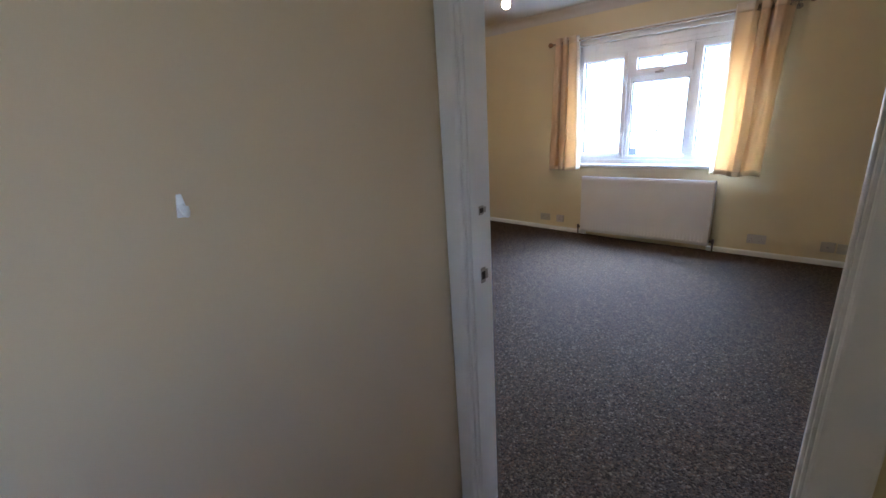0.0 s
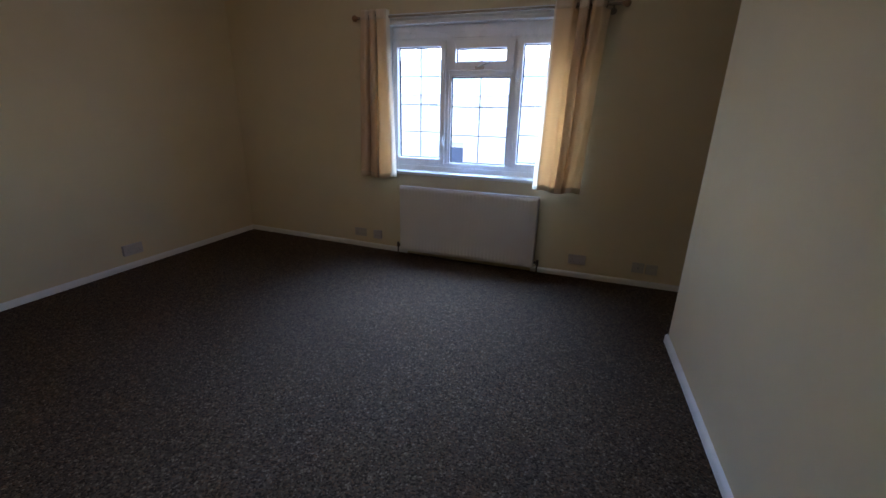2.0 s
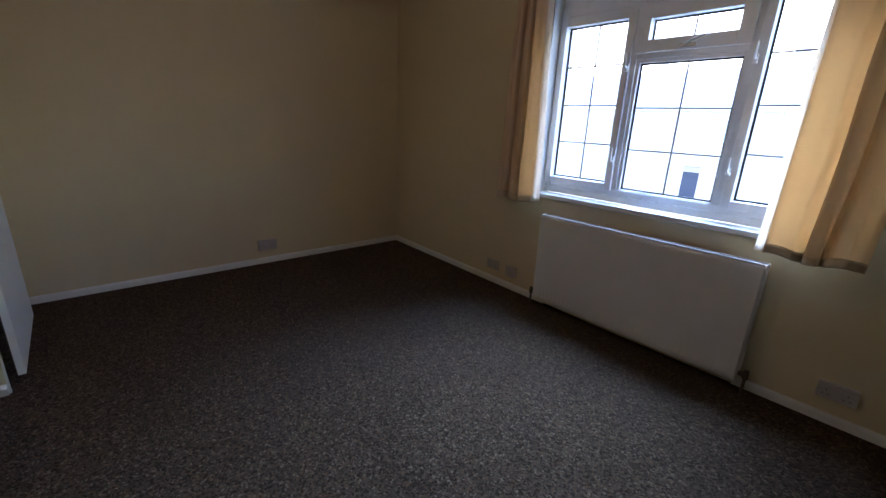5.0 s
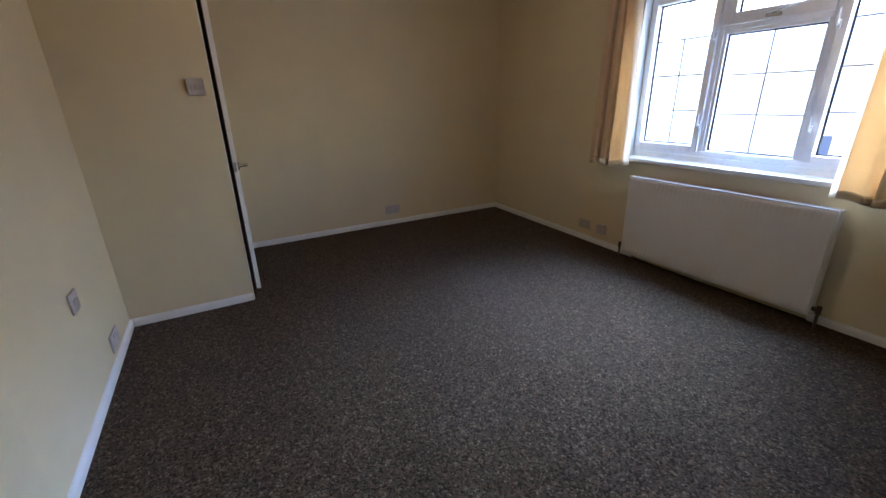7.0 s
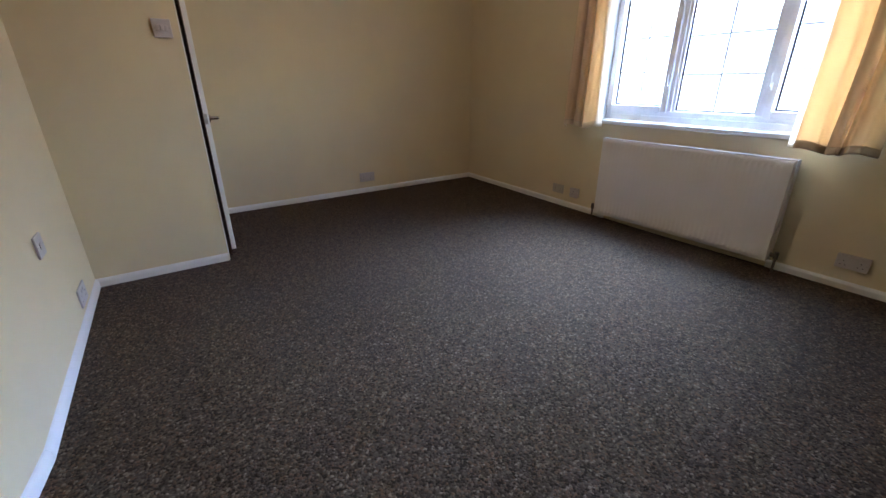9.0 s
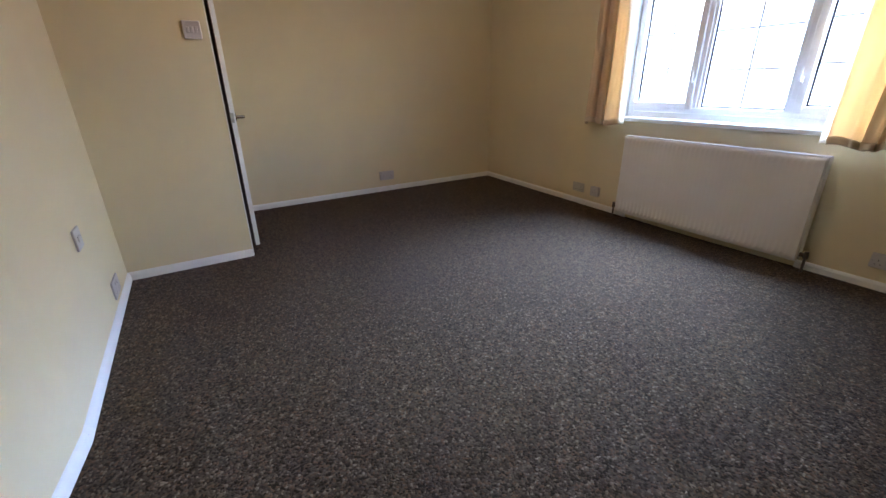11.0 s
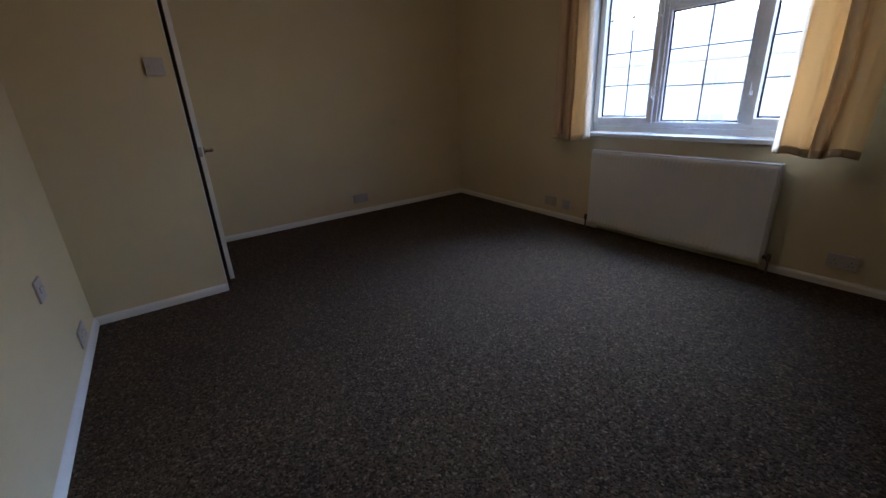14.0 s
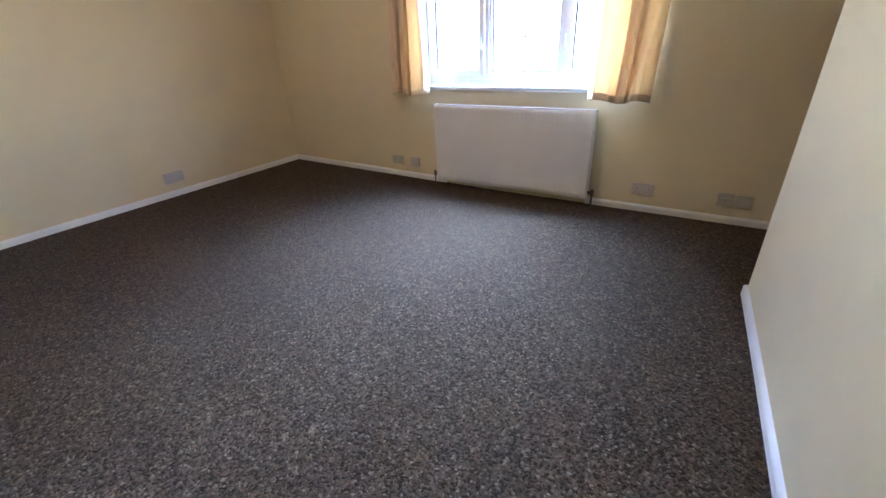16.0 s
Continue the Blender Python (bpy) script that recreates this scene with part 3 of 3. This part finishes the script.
def curtain(name, label, in_top, out_top, in_hem, out_hem, z0, z1, phase, grow):
    """A lined eyelet curtain pushed aside; in_*, out_*: x of the edge beside the glass and of the outer edge."""
    cur = thing(name, label, "curtain", "pair of curtains")
    line = along_folds(125)

    def sheet(back, grow_, v0=0.0, v1=1.0, rows=44):
        bm = bmesh.new()
        grid = []
        for j in range(rows + 1):
            v = v0 + (v1 - v0) * j / rows
            z = z1 + (z0 - z1) * v
            row = []
            for f, d in line:
                f += (0.012 * math.sin(6.0 * v + phase + 5 * f) + 0.010 * math.sin(11.0 * v + 2 * phase)) * min(1.0, 4 * f) * min(1.0, 4 * (1 - f)) * (0.3 + v)
                a, b = in_top + (out_top - in_top) * f, in_hem + (out_hem - in_hem) * f
                x = a + (b - a) * v ** (1.3 - 0.7 * f)
                x += math.copysign(1, in_hem - out_hem) * grow_ * (0.25 + 0.75 * v) * max(0.0, 1 - f / 0.10)
                y = ROD_Y - 0.052 + 0.100 * d * (1 - 0.15 * v) - 0.010 * math.sin(4.5 * v + 3 * f + phase) * v + back
                row.append(bm.verts.new((x, y, z + 0.010 * math.sin(9 * f + phase) * v - 0.014 * d * v)))
            grid.append(row)
        for r0, r1 in zip(grid, grid[1:]):
            for i in range(len(line) - 1):
                bm.faces.new((r0[i], r0[i + 1], r1[i + 1], r1[i]))
        return bm

    cloth = part("cloth", sheet(0.0, 0.0), M_CURTAIN, cur, smooth=True)
    cloth.modifiers.new("thickness", 'SOLIDIFY').thickness = 0.0022
    back = part("lining", sheet(0.006, grow), M_LINING, cur, "white cotton lining", smooth=True)
    back.modifiers.new("thickness", 'SOLIDIFY').thickness = 0.0014
    head = part("heading", sheet(-0.0035, 0.0, 0.0, 0.052, 4), M_HEADING, cur, "stiff doubled heading", smooth=True)
    head.modifiers.new("thickness", 'SOLIDIFY').thickness = 0.0016
    hem = part("hem", sheet(-0.0030, 0.0, 0.972, 1.003, 3), M_HEADING, cur, "stitched hem", smooth=True)
    hem.modifiers.new("thickness", 'SOLIDIFY').thickness = 0.0014
    # eyelets where the pole passes through the cloth
    for f in (0.375, 0.435, 0.595, 0.645, 0.900):
        x = in_top + (out_top - in_top) * f
        bm = bmesh.new()
        tube(bm, [(x + 0.004 * math.sin(2 * math.pi * q / 20), ROD_Y + 0.020 * math.cos(2 * math.pi * q / 20), ROD_Z + 0.020 * math.sin(2 * math.pi * q / 20)) for q in range(21)], 0.0045, 8)
        part("eyelet", bm, M_ROD, cur, "metal eyelet ring", smooth=True)
    return cur


curtain("curtain", "narrow gold satin eyelet curtain pulled aside", 1.880, 1.600, 1.922, 1.530, 0.757, 2.150, 1.9, 0.016)
curtain("curtain", "wide gold satin eyelet curtain pulled aside", 3.258, 3.655, 3.232, 3.585, 0.742, 2.150, 0.35, 0.034)


# ---- radiator ----
def radiator():
    x0, x1, z0, z1 = 1.955, 3.262, 0.030, 0.668
    rad = thing("radiator", "white enamelled panel radiator with faint vertical flutes under the window", "radiator")
    for yf, yb in ((-0.120, -0.108), (-0.060, -0.048)):
        bm = bmesh.new()
        pitch = 0.0335
        n = int((x1 - x0 - 0.05) / pitch)
        cols = [(x0, yb), (x0, yf + 0.006), (x0 + 0.006, yf)]
        start = x0 + (x1 - x0 - n * pitch) / 2
        for k in range(n):
            b = start + k * pitch
            cols += [(b + 0.007, yf), (b + 0.0125, yf + 0.00005), (b + 0.021, yf + 0.00005), (b + 0.0265, yf)]
        cols += [(x1 - 0.006, yf), (x1, yf + 0.006), (x1, yb)]
        # shallow ribs that swell into a knuckle near the lower edge
        levels = [(z0, 0, 0.010), (z0 + 0.008, 0, 0.002), (z0 + 0.024, 0, 0), (z0 + 0.031, -110, 0), (z0 + 0.040, -110, 0), (z0 + 0.050, -6, 0), (z0 + 0.16, -6, 0),
                  (z1 - 0.16, -6, 0), (z1 - 0.056, -6, 0), (z1 - 0.044, -34, 0), (z1 - 0.036, -34, 0), (z1 - 0.026, 0, 0), (z1 - 0.008, 0, 0.002), (z1, 0, 0.010)]
        rings = []
        for z, deep, back in levels:
            ring = []
            for x, y in cols:
                yy = yf + (y - yf) * deep if yf < y < yf + 0.005 else y
                ring.append(bm.verts.new((x, min(yy + back, yb), z)))
            rings.append(ring)
        for r0, r1 in zip(rings, rings[1:]):
            for i in range(len(cols) - 1):
                bm.faces.new((r0[i], r0[i + 1], r1[i + 1], r1[i]))
            bm.faces.new((r0[-1], r0[0], r1[0], r1[-1]))
        bm.faces.new(rings[0])
        bm.faces.new(rings[-1][::-1])
        part("panel", bm, M_RAD, rad, smooth=True)
    grille = bmesh.new()
    cuboid(grille, x0 + 0.004, x1 - 0.004, -0.1165, -0.1045, z1 - 0.004, z1 + 0.005)
    cuboid(grille, x0 + 0.004, x1 - 0.004, -0.0635, -0.0605, z1 - 0.016, z1 + 0.004)
    for k in range(74):
        x = x0 + 0.012 + k * 0.01745
        cuboid(grille, x, x + 0.008, -0.104, -0.064, z1 - 0.010, z1 - 0.006)
    part("top_grille", grille, M_RAD, rad)
    # folded sheet-metal convector, unseen, added to block light between the two panels
    fins = bmesh.new()
    count = 46
    edge = [(x0 + 0.03 + (x1 - x0 - 0.06) * k / count, -0.1065 if k % 2 else -0.0615) for k in range(count + 1)]
    for (xa, ya), (xb, yb) in zip(edge, edge[1:]):
        slab(fins, [(xa, ya), (xb, yb), (xb + 0.001, yb), (xa + 0.001, ya)], z0 + 0.06, z1 - 0.05)
    part("convector", fins, M_RAD, rad)
    for x, s in ((x0, -1), (x1, 1)):
        part("side_cover", block(min(x - 0.003 * s, x + 0.004 * s), max(x - 0.003 * s, x + 0.004 * s), -0.106, -0.050, z0 + 0.03, z1 + 0.002, 0.001), M_RAD, rad)
    for x in (x0 + 0.2, x1 - 0.2):
        part("bracket", block(x - 0.015, x + 0.015, -0.047, -0.001, z0 + 0.08, z1 - 0.08), M_RAD, rad)
    for x, s in ((x0, -1), (x1, 1)):
        v = bmesh.new()
        tube(v, [(x, -0.085, 0.075), (x + 0.028 * s, -0.085, 0.075)], 0.013, 14)
        tube(v, [(x + 0.036 * s, -0.085, 0.055), (x + 0.036 * s, -0.085, 0.100)], [0.014, 0.012], 14)
        val = part("valve", v, M_PIPE, rad, "dark metal radiator valve", smooth=True)
        p = bmesh.new()
        tube(p, [(x + 0.036 * s, -0.085, -0.035), (x + 0.036 * s, -0.085, 0.056)], 0.0078, 12)
        part("pipe", p, M_PIPE, val, smooth=True)


radiator()


# ---- sockets and switches ----
def plate(name, label, width, height, depth, at, mat, kind, category):
    """A wall plate lying in local x-z with its back at y = 0 and its front towards -y."""
    ob = thing(name, label, category, "wall plates", at)
    if depth > 0.015:
        part("back_box", block(-width / 2 + 0.002, width / 2 - 0.002, -depth + 0.008, -0.0005, -height / 2 + 0.002, height / 2 - 0.002, 0.003), mat, ob)
    face = part("faceplate", block(-width / 2, width / 2, -depth, -depth + 0.009, -height / 2, height / 2, 0.004), mat, ob)
    y = -depth
    if kind == "double":
        for sx in (-1, 1):
            part("rocker", block(sx * width * 0.10 - 0.007, sx * width * 0.10 + 0.007, y - 0.003, y + 0.001, 0.012, 0.034, 0.0015), mat, face)
            for dx, dz, w, h in ((0, 0.004, 0.0035, 0.008), (-0.011, -0.019, 0.007, 0.0035), (0.011, -0.019, 0.007, 0.0035)):
                cx = sx * width * 0.26 + dx
                part("pin_slot", block(cx - w / 2, cx + w / 2, y - 0.0006, y + 0.0006, dz - h / 2, dz + h / 2), M_DARK, face)
    elif kind == "single":
        for dx, dz, w, h in ((0, 0.014, 0.004, 0.010), (-0.012, -0.010, 0.008, 0.004), (0.012, -0.010, 0.008, 0.004)):
            part("pin_slot", block(dx - w / 2, dx + w / 2, y - 0.0006, y + 0.0006, dz - h / 2, dz + h / 2), M_DARK, face)
    elif kind == "aerial":
        b = bmesh.new()
        tube(b, [(0, y + 0.001, 0), (0, y - 0.007, 0)], 0.009, 16)
        part("aerial_jack", b, M_STEEL, face, smooth=True)
    elif kind == "switch":
        for sx in (-0.021, 0.0, 0.021):
            part("rocker", block(sx - 0.007, sx + 0.007, y - 0.005, y + 0.001, -0.015, 0.015, 0.002), mat, face)
    elif kind == "spur":
        part("fuse_cover", block(-0.018, 0.018, y - 0.003, y + 0.001, -0.012, 0.012, 0.0015), mat, face)
    for sx in (-1, 1):
        b = bmesh.new()
        tube(b, [(sx * (width / 2 - 0.011), y + 0.001, 0), (sx * (width / 2 - 0.011), y - 0.0008, 0)], 0.003, 10)
        part("screw", b, M_STEEL, face)
    return ob


plate("double_socket", "white plastic double socket low on the cream wall", 0.160, 0.092, 0.030, pose(0.0, -1.383, 0.168, 0, 0, 90), M_PLASTIC, "double", "wall socket")
plate("double_socket", "white plastic double socket near the radiator", 0.135, 0.085, 0.012, pose(1.449, 0, 0.132), M_IVORY, "double", "wall socket")
plate("single_socket", "white plastic surface-mounted single socket beside the radiator", 0.088, 0.088, 0.034, pose(1.655, 0, 0.130), M_PLASTIC, "single", "wall socket")
plate("double_socket", "white plastic double socket between radiator and alcove", 0.146, 0.084, 0.026, pose(3.632, 0, 0.131), M_PLASTIC, "double", "wall socket")
plate("aerial_socket", "cream plastic aerial socket with a dark jack", 0.095, 0.090, 0.014, pose(4.130, 0, 0.125), M_IVORY, "aerial", "wall socket")
plate("single_socket", "cream plastic single socket beside the aerial socket", 0.090, 0.088, 0.014, pose(4.235, 0, 0.120), M_IVORY, "spur", "wall socket")
plate("light_switch", "white plastic light switch on the cupboard wall", 0.090, 0.092, 0.014, pose(BX, -3.011, 1.384, 0, 0, 90), M_PLASTIC, "switch", "light switch")
plate("fused_spur", "white plastic fused spur on the back wall", 0.100, 0.090, 0.009, pose(1.930, back_y(1.93) + 0.002, 0.508, 0, 0, 178.5), M_PLASTIC, "spur", "wall socket")
plate("double_socket", "white plastic double socket low on the back wall", 0.160, 0.092, 0.010, pose(1.585, back_y(1.585) + 0.002, 0.135, 0, 0, 178.5), M_PLASTIC, "double", "wall socket")

# small white hook on the landing wall
hook = thing("wall_hook", "small white plastic hook on the landing wall", "hook", at=pose(3.158, -4.517, 1.243, 0, 0, 90))
bm = bmesh.new()
slab(bm, [(-0.007, -0.006), (0.007, -0.006), (0.007, -0.0005), (-0.007, -0.0005)], -0.018, 0.020)
for v in bm.verts:
    v.co.x *= 1.35 if v.co.z < 0 else 0.55
part("base", bevelled(bm, 0.002), M_UPVC, hook)
bm = bmesh.new()
tube(bm, [(0, -0.004, 0.002), (0, -0.014, -0.009), (0, -0.022, -0.012), (0, -0.027, -0.006), (0, -0.028, 0.002)], [0.005, 0.005, 0.005, 0.0045, 0.0035], 10)
part("peg", bm, M_UPVC, hook, smooth=True)


# ---- pendant lamp ----
def pendant():
    x, y = 2.12, -1.914
    lamp = thing("pendant_lamp", "bare lit bulb on a short flex from the ceiling", "pendant lamp")
    bm = bmesh.new()
    lathe(bm, (x, y, CEIL), [(0.046, -0.0005), (0.046, -0.010), (0.040, -0.022), (0.022, -0.030), (0.010, -0.036)])
    part("ceiling_rose", bm, M_HOLDER, lamp, smooth=True)
    bm = bmesh.new()
    tube(bm, [(x, y, CEIL - 0.034), (x + 0.004, y, CEIL - 0.09), (x + 0.006, y, CEIL - 0.15), (x + 0.003, y, CEIL - 0.215)], 0.0035, 8)
    part("flex", bm, M_CORD, lamp, smooth=True)
    bm = bmesh.new()
    lathe(bm, (x, y, CEIL - 0.215), [(0.006, 0.006), (0.013, 0.0), (0.014, -0.018), (0.017, -0.022), (0.017, -0.052), (0.014, -0.060)])
    part("holder", bm, M_HOLDER, lamp, smooth=True)
    bm = bmesh.new()
    prof = [(0.012, -0.274), (0.013, -0.284)] + [(0.031 * math.sin(math.radians(d)), -0.318 + 0.031 * math.cos(math.radians(d))) for d in (35, 55, 75, 95, 115, 135, 155, 172)]
    lathe(bm, (x, y, CEIL), prof)
    globe = part("bulb", bm, M_BULB, lamp, "glowing warm white bulb", smooth=True)
    globe.visible_shadow = False


pendant()


# ---- outside: street, houses opposite ----
GZ = -2.75
bm = bmesh.new()
cuboid(bm, -900, 900, -900, 900, GZ - 0.3, GZ)
structure("ground", bm, M_BOUNCEGROUND, "ground along the street, paled and warmed to bounce light indoors", "ground")
bm = bmesh.new()
cuboid(bm, -120, 120, 9.0, 15.0, GZ - 0.1, GZ + 0.006)
structure("road", bm, M_ASPHALT, "grey asphalt residential road", "road")
for y0 in (7.2, 15.0):
    bm = bmesh.new()
    cuboid(bm, -120, 120, y0, y0 + 1.8, GZ - 0.1, GZ + 0.12)
    structure("pavement", bm, M_PAVING, "pale concrete pavement with a kerb", "pavement")


bm = bmesh.new()
cuboid(bm, -0.15, 5.15, -5.8, 0.28, GZ - 0.05, -0.165)
structure("wall_lower_storey", bm, M_BRICK, "brick ground storey under the bedroom", "wall")

def house(x0, wall_mat, label, door_x, blue):
    """A two-storey terraced house: walls, tiled roof, chimney, two storeys of windows and a front door."""
    h = thing("house", label, "house", "houses across the street", pose(x0, 25.0, GZ))
    w, d, e = 7.4, 8.0, 5.3
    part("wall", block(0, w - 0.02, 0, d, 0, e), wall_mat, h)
    r = bmesh.new()
    slabp = [(-0.3, e), (d / 2, e + 2.6), (d + 0.3, e), (d + 0.3, e - 0.12), (-0.3, e - 0.12)]
    a = [r.verts.new((0, y, z)) for y, z in slabp]
    b = [r.verts.new((w - 0.02, y, z)) for y, z in slabp]
    for i in range(5):
        j = (i + 1) % 5
        r.faces.new((a[i], a[j], b[j], b[i]))
    r.faces.new(a[::-1])
    r.faces.new(b)
    roof = part("roof", r, M_ROOF, h, "tiled pitched roof paled to look overexposed")
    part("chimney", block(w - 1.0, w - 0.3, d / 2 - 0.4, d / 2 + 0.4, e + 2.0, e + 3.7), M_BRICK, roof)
    for z, ww, hh, xs in ((3.55, 1.5, 1.25, (1.5, 5.5)), (0.85, 1.7, 1.35, (1.6,) if door_x > 3 else (5.2,))):
        for x in xs:
            f = bmesh.new()
            ring_frame(f, x - ww / 2, x + ww / 2, z, z + hh, 0.08, -0.06, 0.02)
            cuboid(f, x - 0.04, x + 0.04, -0.06, 0.02, z + 0.08, z + hh - 0.08)
            wn_ = part("window", f, M_UPVC, h)
            for sx in (-1, 1):
                part("pane", block(x + sx * (ww / 4 - 0.005) - ww / 4 + 0.06, x + sx * (ww / 4 - 0.005) + ww / 4 - 0.06, -0.02, -0.005, z + 0.07, z + hh - 0.07), M_BLOWNGLASS, wn_)
            part("sill", block(x - ww / 2 - 0.08, x + ww / 2 + 0.08, -0.14, -0.001, z - 0.09, z - 0.002), M_RENDER, wn_)
    dd = part("door", block(door_x - 0.44, door_x + 0.44, -0.05, -0.002, 0.10, 1.75, 0.01), M_BLUE if blue else M_GLOSS, h)
    part("door_surround", block(door_x - 0.80, door_x + 0.80, -0.7, -0.001, 2.15, 2.30), M_RENDER, dd)
    part("fanlight", block(door_x - 0.44, door_x + 0.44, -0.04, -0.003, 1.79, 2.05), M_BLOWNGLASS, dd)
    return h


house(-16.6, M_RENDER, "pale rendered terraced house with a tiled roof", 2.2, False)
house(-9.2, M_BRICK, "brick terraced house with a dark blue front door", 3.68, True)
house(-1.8, M_RENDER, "pale rendered terraced house with a porch canopy", 5.2, False)
house(5.6, M_BRICK, "brick terraced house with a white front door", 2.2, False)
house(13.0, M_RENDER, "pale rendered terraced house at the end", 5.2, False)
